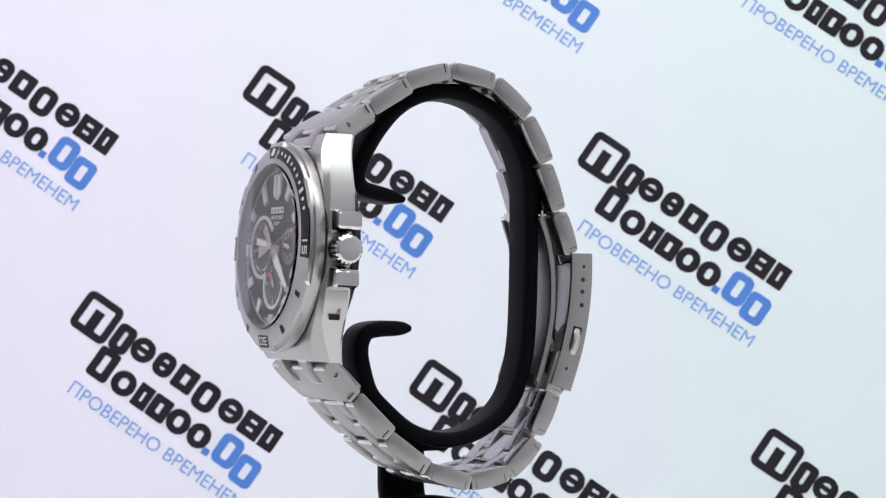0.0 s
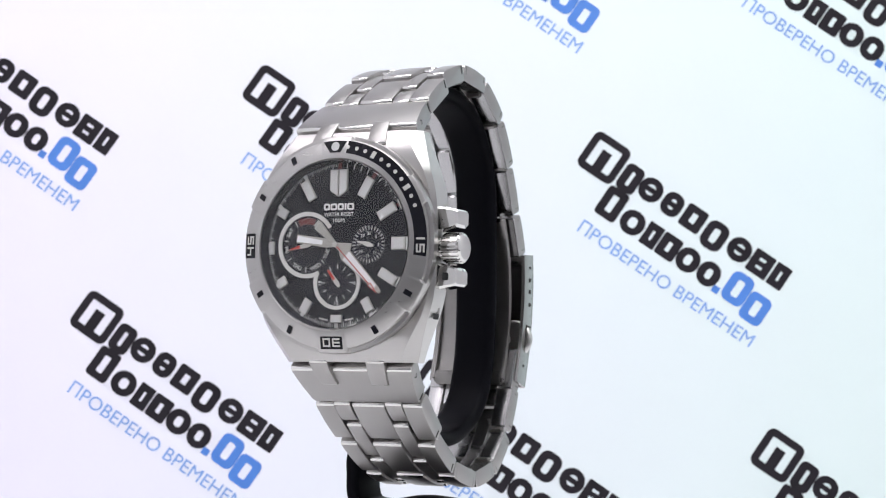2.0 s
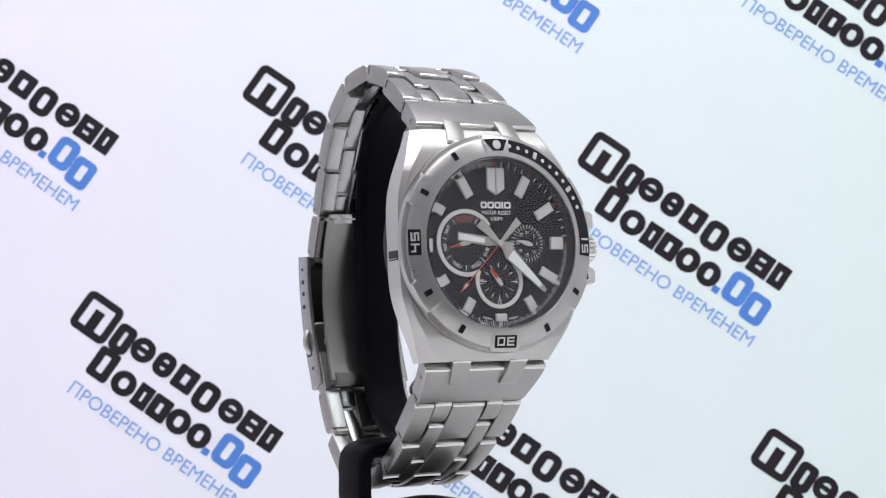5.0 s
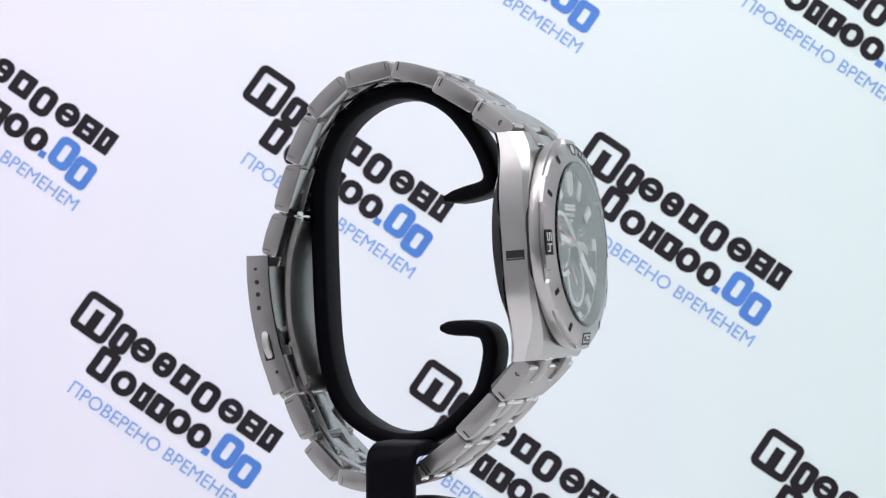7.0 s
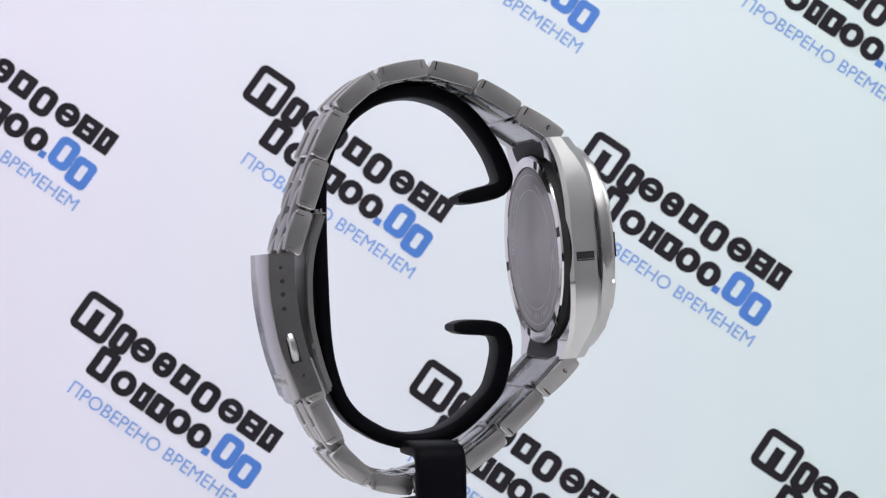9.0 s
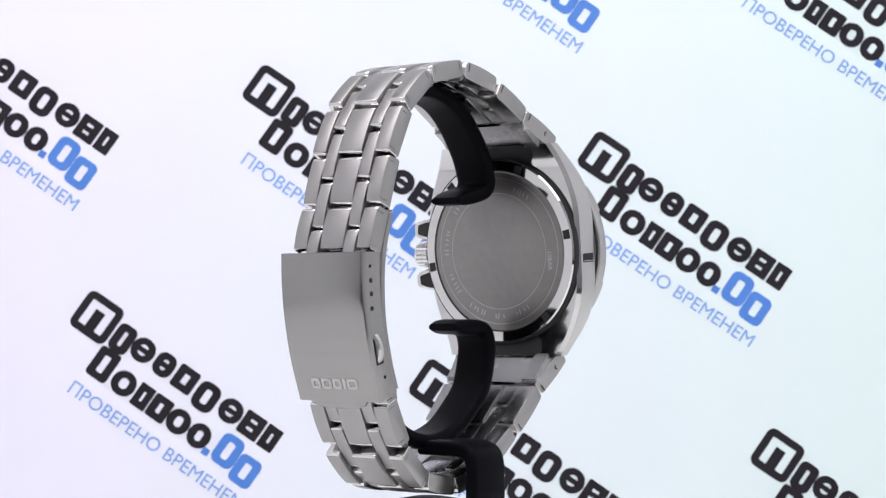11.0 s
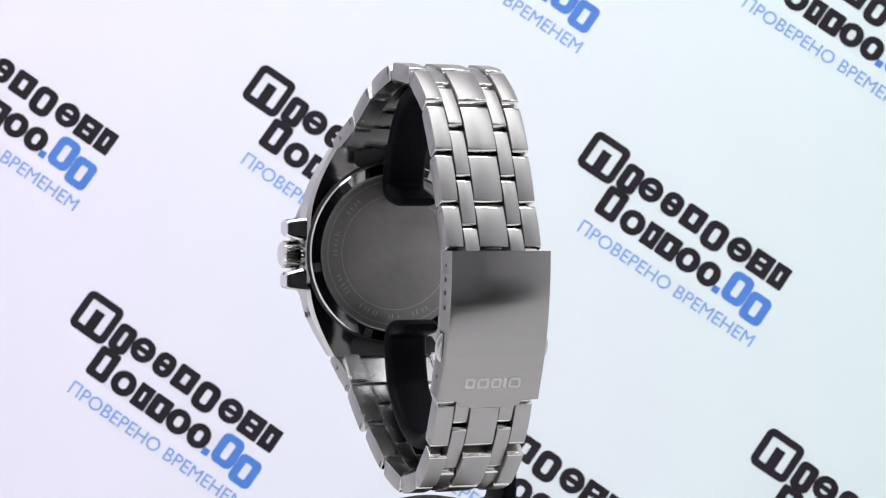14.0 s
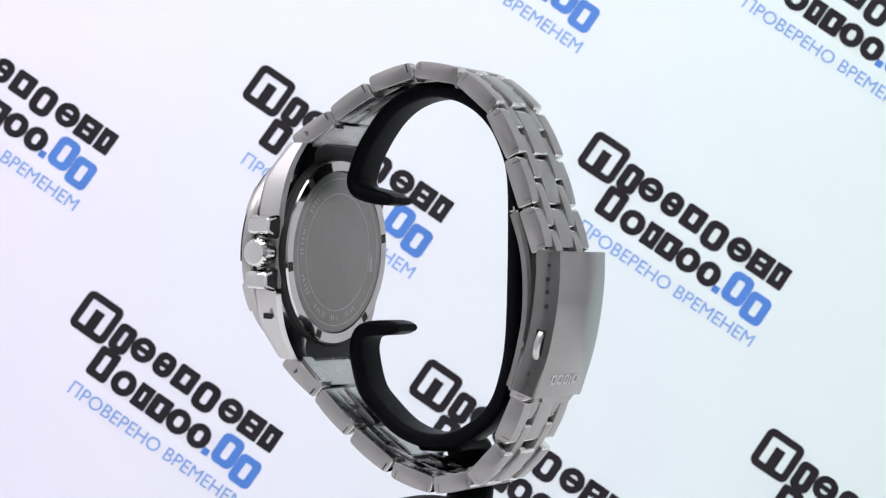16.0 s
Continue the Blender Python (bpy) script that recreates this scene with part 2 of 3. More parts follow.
def letter_block(w, h, bar, soft, rung=False):
    """A plain block with a slot, as bold as a letter of that size."""
    iw, ih = max(w - 2 * bar, w * 0.16), h - 2 * bar * 0.85
    bm = frame_plate(round_rect(w, h, min(w, h) * soft), round_rect(iw, ih, min(iw, ih) * min(soft, 0.45)), 0.0, 0.12)
    if rung:
        # a rung across the slot, let into both sides
        for k in range(2):
            q = [bm.verts.new((u, v, 0.12 if k else 0.0)) for u, v in rect(-iw / 2 - bar * 0.1, iw / 2 + bar * 0.1, -bar * 0.33, bar * 0.33)]
            if k:
                bm.faces.new(q)
                for i in range(4):
                    bm.faces.new((low[i], low[(i + 1) % 4], q[(i + 1) % 4], q[i]))
            low = q
    return bm


RUNGS = (101, 147, 290, 335)


def printed_mark(board, m):
    """One printed sign: a square emblem, two lines of plain blocks and a slogan line. Millimetres on the board."""
    k = 1 / 5.595
    part("emblem_border", frame_plate(round_rect(75 * k, 75 * k, 13 * k), round_rect(48 * k, 48 * k, 2 * k), 0, 0.12), INK, board, "black rounded emblem border", m)
    part("emblem_bar", plate(rect(-9.5 * k, 9.5 * k, -25 * k, 12 * k), 0, 0.12), INK, board, "", m)
    for s, w, soft in ((60, 37, 0.3), (101, 45, 0.48), (147, 38, 0.42), (192, 41, 0.12), (240, 43, 0.36), (290, 45, 0.48), (335, 41, 0.08), (374, 30, 0.06)):
        drop = -9 if s in (60, 240) else 0
        part("letter_block", letter_block(w * k, (44 - drop) * k, (14 if s in RUNGS else 15) * k, soft, s in RUNGS), INK, board, "", m @ shift(s * k, (-1 + drop / 2) * k))
    for s, w, h, soft, mat in ((58, 42, 58, 0.16, INK), (107, 46, 45, 0.48, INK), (148, 30, 44, 0.06, INK), (184, 38, 44, 0.14, INK), (225, 44, 45, 0.48, INK), (269, 42, 45, 0.48, INK), (326, 44, 58, 0.3, BLUE), (371, 44, 54, 0.24, BLUE)):
        up = (h - 44) / 2 if h == 58 else (-5 if h == 54 else 0)
        part("letter_block", letter_block(w * k, h * k, 15 * k, soft), mat, board, "", m @ shift(s * k, (-68 + up) * k))
    part("full_stop", plate(round_rect(13 * k, 13 * k, 1 * k), 0, 0.12), BLUE, board, "", m @ shift(294 * k, -84 * k))
    words = lettering("ПPOBEPEHO BPEMEHEM", 25 * k, 0.12)
    words.transform(Matrix.Diagonal((366 * k / width_of(words), 1, 1, 1)))
    part("slogan", words, PALEBLUE, board, "pale blue printed slogan", m @ shift(216 * k, -124 * k), smooth=0)


def printed_board():
    bm = rounded_box(520, 300, 4, 0.6)
    bm.transform(shift(0, 70, -2))
    bm.transform(MM)
    me = bpy.data.meshes.new("backdrop")
    bm.to_mesh(me)
    bm.free()
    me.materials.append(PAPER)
    board = tagged(new("backdrop", me), "white board printed with slanting black and blue signs", "backdrop", kind="structure")
    board.matrix_world = BOARD
    for i, j in ((0, 0), (1, 0), (0, 1), (1, 1), (2, 1), (-1, 0), (0, -1), (1, -1)):
        printed_mark(board, shift(-51.0 + 106.71 * i - 54.16 * j, 55.4 - 22.56 * i - 72.23 * j) @ spin(-35.0))
    return board


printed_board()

# ---------------------------------------------------------------- watch stand
def watch_stand():
    stand = new("watch_stand")
    tagged(stand, "black plastic watch stand with an open C-shaped holder", "stand")
    low = shift(0, 0, AXIS * 1000)
    # holder loop, given in (y, z)
    line = [(-6.3, 10.7), (-12.1, 11.9), (-15.9, 13.1), (-17.1, 15.1), (-16.6, 17.4), (-15.0, 21.2), (-12.0, 25.8), (-8.0, 30.2), (-3.0, 33.2), (3.8, 34.6), (10.7, 33.3), (16.3, 30.1),
            (20.1, 26.0), (22.5, 21.4), (24.0, 16.5), (24.4, 10.3), (24.3, 0.3), (24.0, -9.6), (23.7, -15.8), (23.3, -20.5), (22.4, -25.7), (20.2, -32.2), (17.1, -36.4), (13.3, -39.1), (9.3, -41.0), (4.2, -41.9),
            (-1.2, -41.2), (-6.3, -38.9), (-11.3, -34.6), (-14.5, -31.0), (-16.1, -26.0), (-16.7, -21.7), (-15.6, -18.5), (-13.1, -17.5), (-9.4, -17.3), (-5.1, -17.3)]
    path = smooth_path([(0, y, z) for y, z in line], 3)
    sec = round_rect(9.8, 3.4, 1.6, 4)
    rings = []
    n = len(path)
    for i, p in enumerate(path):
        d = (path[min(i + 1, n - 1)] - path[max(i - 1, 0)]).normalized()
        nor = Vector((0, -d.z, d.y))
        end = min(i, n - 1 - i)
        k = (0.45, 0.82, 0.95)[end] if end < 3 else 1.0
        rings.append([(-1.2 + (p.y + 16.0) * 0.04 + a * (k * 0.3 + 0.7), p.y + nor.y * b * k, p.z + nor.z * b * k) for a, b in sec])
    part("holder_loop", rings_mesh(rings), PLASTIC, stand, "", low, smooth=50)
    # side bracket, given in (x, z)
    arm = [(-3.0, -43.0), (-8, -43.0), (-13.2, -43.1), (-16.1, -44.2), (-17.0, -46.6), (-17.0, -50.0), (-17.0, -53.6), (-16.0, -56.2), (-13.2, -57.2), (-6, -57.4), (0, -57.4)]
    path = smooth_path([(x, 1.5, z) for x, z in arm], 4)
    sec = round_rect(10.9, 3.2, 1.0, 3)
    rings = []
    n = len(path)
    for i, p in enumerate(path):
        d = (path[min(i + 1, n - 1)] - path[max(i - 1, 0)]).normalized()
        nor = Vector((-d.z, 0, d.x))
        rings.append([(p.x + nor.x * b, 1.5 + a, p.z + nor.z * b) for a, b in sec])
    part("bracket", rings_mesh(rings), PLASTIC, stand, "", low, smooth=50)
    dome = lathe([(0, -54.0), (3, -54.2), (7, -54.9), (11, -56.3), (13, -58.0), (14, -60.5), (14.4, -66), (14.8, -73), (15, -78.8), (14.6, -80), (0, -80)], 64)
    part("base", dome, PLASTIC, stand, "", low, smooth=50)
    return stand


STAND = watch_stand()

# ---------------------------------------------------------------- wristwatch
WATCH = tagged(new("wristwatch"), "steel wristwatch with black dial and steel link bracelet", "watch")
TILT = radians(3.8)
FACE = Matrix.Translation((-0.00205, -0.0360, 0.0005)) @ Matrix(((1, 0, 0, 0), (0, math.sin(TILT), -math.cos(TILT), 0), (0, math.cos(TILT), math.sin(TILT), 0), (0, 0, 0, 1)))


def ramp(x, table):
    return float(np.interp(x, [a for a, b in table], [b for a, b in table]))


def soft_ramp(x, table, reach=2.2):
    """The same with rounded bends."""
    return sum(ramp(abs(x + reach * k / 4), table) for k in range(-4, 5)) / 9


BOTTOM = [(0, -10.6), (18, -10.6), (22, -11.3), (25.2, -12.6), (28, -13.6)]


def watch_case():
    rings = []
    for v in np.linspace(-23.9, 23.9, 57):
        a = abs(v)
        h = soft_ramp(a, [(0, 21.3), (5, 21.3), (9, 21.2), (13, 20.3), (17, 18.8), (21, 16.9), (25.2, 14.9), (28, 13.6)])
        t = soft_ramp(a, [(0, -3.6), (17, -3.7), (21, -4.6), (25.2, -7.0), (28, -8.7)])
        b = soft_ramp(a, BOTTOM)
        c = ramp(a, [(0, 0.8), (15, 1.2), (21, 2.6), (25.2, 2.6)])
        rings.append([(-h, v, b + 0.8), (-h, v, t - c), (-h + c * 0.9, v, t), (h - c * 0.9, v, t), (h, v, t - c), (h, v, b + 0.8), (h - 0.9, v, b), (-h + 0.9, v, b)])
    case = part("case", rings_mesh(rings, mats=[1, 0, 0, 0, 1, 2, 2, 2]), [BRUSHED, FLANK, PLATE], WATCH, "", at=FACE, smooth=28)
    # strip of wavy side groove below the ring
    part("case_shoulder", lathe([(21.4, -4.3), (21.6, -3.9), (21.2, -3.3), (19, -3.3)], 120), POLISHED, case)
    # black ring that paints the groove's shade below the bezel
    part("gasket_ring", lathe([(21.2, -4.25), (21.85, -4.2), (21.85, -3.55), (21.2, -3.5)], 120, closed=True), SHADE_BLACK, case, "dark ring painted as shade in the groove under the bezel")
    # back
    back = part("case_back", lathe([(0, -12.0), (18.0, -12.0), (18.2, -11.8), (18.3, -11.2), (18.5, -11.2), (18.6, -11.9), (20.6, -11.9), (20.8, -11.6), (20.9, -10.4)], 96), FAN, case, "satin steel screw-down back")
    part("back_rim", lathe([(18.35, -11.6), (18.45, -12.15), (20.6, -12.15), (20.9, -11.8), (21.0, -10.4)], 96), POLISHED, back)
    # black sheets on the case bottom paint the shade behind the end links
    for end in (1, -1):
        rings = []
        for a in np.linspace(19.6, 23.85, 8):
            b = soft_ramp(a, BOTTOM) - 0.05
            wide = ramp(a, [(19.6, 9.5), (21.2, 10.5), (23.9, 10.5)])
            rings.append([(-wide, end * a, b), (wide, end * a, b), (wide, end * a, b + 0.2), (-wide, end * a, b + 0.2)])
        part("lug_hollow", rings_mesh(rings), SHADE_BLACK, case, "dark sheet painted as shade behind the end link")
    # dark reflection and gap shade round the rim, put in as a black ring
    part("back_seam", lathe([(20.9, -10.3), (20.9, -11.8), (21.08, -11.8), (21.2, -11.3), (21.2, -10.3)], 96, closed=True), SHADE_BLACK, case, "dark ring painted as the dark reflection on the rim's wall")
    for i in range(6):
        a = -10 + 60 * i
        part("opener_notch", sector(18.6, 20.4, a - 3.0, a + 3.0, -12.19, -12.16, 4), SHADE_BLACK, back)
    for r in (16.6, 13.2):
        part("engraved_ring", lathe([(r, -12.03), (r + 0.12, -12.03), (r + 0.12, -11.9), (r, -11.9)], 72, closed=True), ENGRAVED, back)
    rnd = random.Random(4)
    for start, count in ((150, 4), (178, 3), (198, 5), (232, 5), (268, 6), (308, 4), (20, 5)):
        for i in range(count):
            a = start + i * 4.2
            h = rnd.uniform(0.8, 1.2)
            part("engraved_bar", plate(rect(-0.11, 0.11, -h / 2, h / 2), -12.03, -11.95), ENGRAVED, back, "", spin(a + rnd.uniform(-1, 1)) @ shift(0, 14.9) @ spin(rnd.uniform(-12, 12)))
    words = lettering("10BAR", 1.15, 0.04)
    part("engraved_words", words, ENGRAVED, back, "", shift(-14.3, -2.5, -12.0) @ spin(90) @ Matrix.Rotation(math.pi, 4, "Y"), smooth=0)
    # crown with pushers
    along = shift(0, -0.6, -7.3) @ Matrix.Rotation(radians(90), 4, "Y")

    def ribbed(a, r, w):
        return r * (1 - 0.14 * max(0.0, math.cos(20 * a)) ** 0.5) if 22.3 < w < 25.9 else r

    part("crown", lathe([(0, 20.5), (2.4, 20.5), (2.4, 21.7), (2.9, 21.9), (3.15, 22.4), (3.15, 25.8), (2.85, 26.2), (2.4, 26.5), (0, 26.6)], 240, ribbed), POLISHED, case, "polished ribbed crown", along, smooth=20)
    for s in (1, -1):
        out = [(20.2, -3.0), (22.4, -2.7), (25.3, -1.8), (25.7, -1.2), (25.7, 1.5), (25.2, 1.9), (22.4, 2.4), (20.2, 2.6)]
        rings = [[(u, -0.6 + s * (5.9 + q * k), w) for u, q in out] for w, k in ((-10.0, 0.8), (-9.6, 1.0), (-5.4, 1.0), (-4.9, 0.8))]
        push = part("pusher", rings_mesh(rings), POLISHED, case, "polished steel push-piece", smooth=28)
        # flat black plate paints the underside's shade, nothing is hollowed out
        under = plate([(20.9, s * 1.9), (22.3, s * 1.75), (24.7, s * 1.1), (24.9, s * -0.7), (24.6, s * -1.05), (22.3, s * -1.7), (20.9, s * -1.85)], -10.04, -9.9)
        part("pusher_recess", under, SHADE_BLACK, push, "dark plate painted as shade on the underside", shift(0, -0.6 + s * 5.9))
        if s < 0:
            part("pusher_slot", plate(round_rect(1.4, 1.5, 0.3), -0.02, 0.02), SHADE_BLACK, push, "", shift(23.3, -0.6 + s * 5.9, -4.88))
    # reflections in the flank, laid on as small grey and black plates
    for u, v, a, b, mat in ((0.3, 1.9, 2.6, 1.5, BACK), (1.3, 0.2, 0.8, 3.0, BACK), (0.4, -1.9, 2.4, 1.2, SHADE_BLACK)):
        part("flank_mark", plate(rect(-a / 2, a / 2, -b / 2, b / 2), 0, 0.03), mat, case, "", shift(20.28, -12.6, -7.0) @ Matrix.Rotation(radians(-6), 4, "Z") @ Matrix.Rotation(radians(90), 4, "Y") @ shift(u, v))
    # mirrored dark rectangle and its bright line, built in as two blocks
    part("flank_slot", rounded_box(1.2, 2.4, 4.4, 0.2), SHADE_BLACK, case, "", shift(-20.75, -2.1, -7.1))
    part("flank_slot_line", rounded_box(0.3, 0.35, 3.8, 0.1), POLISHED, case, "", shift(-21.3, -2.75, -7.1))
    return case


CASE = watch_case()


STROKES = {"0": "abdf", "1": "m", "3": "agdpq", "4": "guvq", "5": "agdoq"}


def square_numeral(body, w=1.75, h=1.75, b=0.34, gap=0.5):
    """Two square-cut digits made of straight strokes that butt end to end."""
    bm = bmesh.new()
    for k, digit in enumerate(body):
        c = (k - 0.5) * (w + gap)
        x0, x1, y0, y1 = c - w / 2, c + w / 2, -h / 2, h / 2
        strokes = {"a": (x0, x1, y1 - b, y1), "d": (x0, x1, y0, y0 + b), "g": (x0, x1, -b / 2, b / 2), "b": (x1 - b, x1, y0 + b, y1 - b), "f": (x0, x0 + b, y0 + b, y1 - b),
                   "p": (x1 - b, x1, b / 2, y1 - b), "o": (x0, x0 + b, b / 2, y1 - b), "q": (x1 - b, x1, y0 + (0 if digit == "4" else b), -b / 2),
                   "u": (x0, x0 + b, b / 2, y1), "v": (x1 - b, x1, b / 2, y1), "m": (c + 0.1, c + 0.1 + b * 1.2, y0, y1)}
        for name in STROKES[digit]:
            u0, u1, v0, v1 = strokes[name]
            low, top = ([bm.verts.new((u, v, z)) for u, v in rect(u0, u1, v0, v1)] for z in (0.0, 0.05))
            bm.faces.new(top)
            for i in range(4):
                bm.faces.new((low[i], low[(i + 1) % 4], top[(i + 1) % 4], top[i]))
    return bm


def bezel():
    def teeth(a, r, w):
        """Six raised grips; between them the upper edge is cut back to a ledge."""
        if r < 21.5 or w < -1.35:
            return r
        near = abs((math.degrees(a) - 30 + 30) % 60 - 30)
        return r - min(max((near - 8.5) / 0.9, 0), 1) * 0.75

    ring = part("bezel", lathe([(17.5, -1.6), (17.5, 0.35), (17.75, 0.55), (18.2, 0.5), (21.9, -0.33), (22.3, -0.6), (22.45, -1.25), (22.45, -1.4), (22.5, -2.6), (22.2, -3.5), (21.4, -3.9), (17.5, -3.9)], 480, teeth), BRUSHED, WATCH, "brushed steel diving bezel with black markings", at=FACE, smooth=25)
    slope = lambda r: 0.5 - (r - 18.2) * 0.225

    def on_ring(bm):
        for v in bm.verts:
            v.co.z += slope(math.hypot(v.co.x, v.co.y))
        return bm

    part("inlay_arc", on_ring(sector(18.85, 21.45, -7.5, 82.5, -0.02, 0.05, 60)), INLAY, ring, "glossy black quarter inlay")
    tri = plate([(-3.2, 21.2), (-2.6, 21.3), (0, 21.45), (2.4, 21.3), (1.1, 18.9), (-1.3, 18.9)], -0.02, 0.05)
    part("inlay_triangle", on_ring(tri), INLAY, ring)
    pearl = cylinder(0.95, 0.06, 24)
    pearl.transform(shift(-0.2, 20.2, 0.04))
    part("lume_dot", on_ring(pearl), LUME, ring, "round white lume dot")
    for i in range(1, 13):
        a = 90 - 6 * i - 2
        if i in (4, 9):
            bar = plate(rect(-0.45, 0.45, -0.75, 0.75), 0.04, 0.09)
        else:
            bar = cylinder(0.42, 0.05, 14)
            bar.transform(shift(0, 0, 0.04))
        if i == 12:
            continue
        bar.transform(spin(a - 90) @ shift(0, 20.15))
        part("minute_dot", on_ring(bar), SILVER, ring)
    for hour in (4, 5, 7, 8, 10, 11):
        bar = plate(rect(-0.55, 0.55, -0.85, 0.85), -0.02, 0.05)
        bar.transform(spin(-30 * hour) @ shift(0, 20.2))
        part("hour_notch", on_ring(bar), INLAY, ring)
    for deg, body in ((0, "15"), (-90, "30"), (180, "45")):
        if body != "15":
            box = plate(round_rect(5.2, 2.6, 0.2), -0.02, 0.05)
            box.transform(spin(deg - 90) @ shift(0, 20.2))
            part("numeral_plate", on_ring(box), INLAY, ring)
        num = square_numeral(body)
        num.transform(spin(deg - 90) @ shift(0, 20.15, 0.05))
        part("numeral", on_ring(num), SILVER, ring, smooth=0)
    return ring


BEZEL = bezel()


def dial():
    W = -1.9
    base = part("dial", lathe([(0, W - 0.6), (17.45, W - 0.6), (17.45, W), (0, W)], 96), DIAL, WATCH, "matt black dial with silver-white markers", at=FACE)
    part("inner_ring", lathe([(17.5, 0.0), (17.45, -0.1), (16.9, W + 0.03), (17.4, W + 0.01)], 96), INLAY, base)
    top = W + 0.01
    for i in range(240):
        if i % 4 and i < 60:
            continue
        a = 90 - 1.5 * i
        lng, wid = (0.95, 0.16) if i % 4 == 0 else (0.6, 0.09)
        if i % 20 == 0 and 75 <= i <= 239:
            continue
        part("minute_tick", plate(rect(-wid / 2, wid / 2, -lng, 0), top, top + 0.03), PRINT, base, "", spin(a - 90) @ shift(0, 16.8))
    for h in range(4, 12):
        part("hour_block", plate(rect(-0.38, 0.38, -0.95, 0), top, top + 0.1), LUME, base, "", spin(-30 * h) @ shift(0, 16.85))
    for h in range(0, 4):
        part("red_block", plate(rect(-0.4, 0.4, -1.3, 0), top, top + 0.04), DARKRED, base, "", spin(-30 * h) @ shift(0, 16.9))

    def marker(outline, m):
        one = part("hour_marker", plate(outline, W, W + 0.45, 0.10), SILVER, base, "", m)
        inner = [(u * 0.74, v * 0.86) for u, v in outline]
        part("marker_fill", plate(inner, W + 0.45, W + 0.50), LUME, one, "", m)

    for s in (1, -1):
        half = [(s * 0.12, 10.0), (s * 2.05, 11.2), (s * 2.05, 15.6), (s * 0.12, 15.6)]
        mid = [(u - s * 1.08, v - 13.0) for u, v in half]
        marker(mid, shift(s * 1.08, 13.0))
    for h, u, v, wid, lng in ((1, 6.4, 11.7, 2.0, 4.4), (2, 11.4, 6.7, 2.0, 4.4), (3, 14.2, 0.1, 2.6, 3.1), (4, 11.9, -6.6, 2.0, 4.2), (5, 7.3, -12.4, 2.0, 3.0), (6, 0.1, -15.2, 2.6, 1.6),
                           (7, -7.3, -12.6, 2.0, 3.0), (8, -13.1, -7.6, 2.0, 2.1), (9, -15.9, -0.4, 2.7, 1.1), (10, -13.4, 6.9, 2.0, 2.2), (11, -7.3, 11.4, 2.0, 4.4)):
        marker(rect(-wid / 2, wid / 2, -lng / 2, lng / 2), shift(u, v) @ spin(-30 * h))
    # small dials
    part("day_ring", sector(6.05, 6.9, 33, 297, W, W + 0.3, 60), RING, base, "silver-white ring of the day counter", shift(-7.4, 0.1))
    part("hour_ring", sector(4.75, 5.55, 158, 405, W, W + 0.3, 60), RING, base, "silver-white ring of the hour counter", shift(0, -7.8))
    part("counter_disc", cylinder(5.95, 0.02, 48), INLAY, base, "", shift(-7.4, 0.1, W))
    part("counter_disc", cylinder(4.7, 0.03, 48), INLAY, base, "", shift(0, -7.8, W))
    part("counter_disc", cylinder(4.0, 0.02, 48), INLAY, base, "", shift(7.2, 0.0, W))
    t2 = W + 0.04
    for a, body in ((148, "SAT"), (191, "FRI"), (242, "THU"), (295, "WED"), (338, "TUE")):
        word = lettering(body, 0.85, 0.04)
        part("day_name", word, PRINT, base, "", shift(-7.4, 0.1, t2) @ spin(a + 90) @ shift(0, -5.0) if a > 180 else shift(-7.4, 0.1, t2) @ spin(a - 90) @ shift(0, 5.0), smooth=0)
    part("red_arc", sector(4.3, 5.6, 70, 115, t2, t2 + 0.03, 10), DARKRED, base, "", shift(-7.4, 0.1))
    for a in (60, 122, 170, 215, 268, 318):
        part("day_tick", plate(rect(-0.07, 0.07, 4.5, 5.7), t2, t2 + 0.03), PRINT, base, "", shift(-7.4, 0.1) @ spin(a - 90))
    for i in range(12):
        part("hour_tick", plate(rect(-0.07, 0.07, 2.9, 3.8), t2, t2 + 0.03), PRINT, base, "", shift(0, -7.8) @ spin(30 * i + 0))
    for a, body in ((0, "6"), (-90, "12"), (180, "18")):
        part("numeral", lettering(body, 0.85, 0.03), PRINT, base, "", shift(0, -7.8, t2) @ spin(a) @ shift(4.15, 0) @ spin(-a if a != 180 else -90), smooth=0)
    for i in range(31):
        part("date_tick", plate(rect(-0.055, 0.055, 3.05, 3.85), t2, t2 + 0.03), PRINT, base, "", shift(7.2, 0) @ spin(-i * 360 / 31))
    for i, body in enumerate(("31", "3", "7", "11", "15", "19", "23", "27")):
        a = radians(90 - 46 * i)
        part("numeral", lettering(body, 0.70, 0.03), PRINT, base, "", shift(7.2 + 2.3 * math.cos(a), 2.3 * math.sin(a), t2), smooth=0)
    # maker's sign as plain blocks, and the readable lines below it
    for i, w in enumerate((1.45, 1.55, 1.45, 0.4, 1.6)):
        x = -3.6 + (0, 1.6, 3.3, 4.95, 5.55)[i] + w / 2
        if w > 1:
            part("sign_block", frame_plate(round_rect(w, 1.4, 0.4), round_rect(w - 0.75, 0.65, 0.12), t2, t2 + 0.05), PRINT, base, "", shift(x, 7.9))
        else:
            part("sign_block", plate(rect(-w / 2, w / 2, -0.7, 0.7), t2, t2 + 0.05), PRINT, base, "", shift(x, 7.9))
    for body, v, h, wide in (("WATER RESIST", 6.35, 0.82, 7.0), ("100M", 5.1, 0.82, 2.7), ):
        word = lettering(body, h, 0.03)
        word.transform(Matrix.Diagonal((wide / width_of(word), 1, 1, 1)))
        part("lettering", word, PRINT, base, "", shift(0, v, t2), smooth=0)
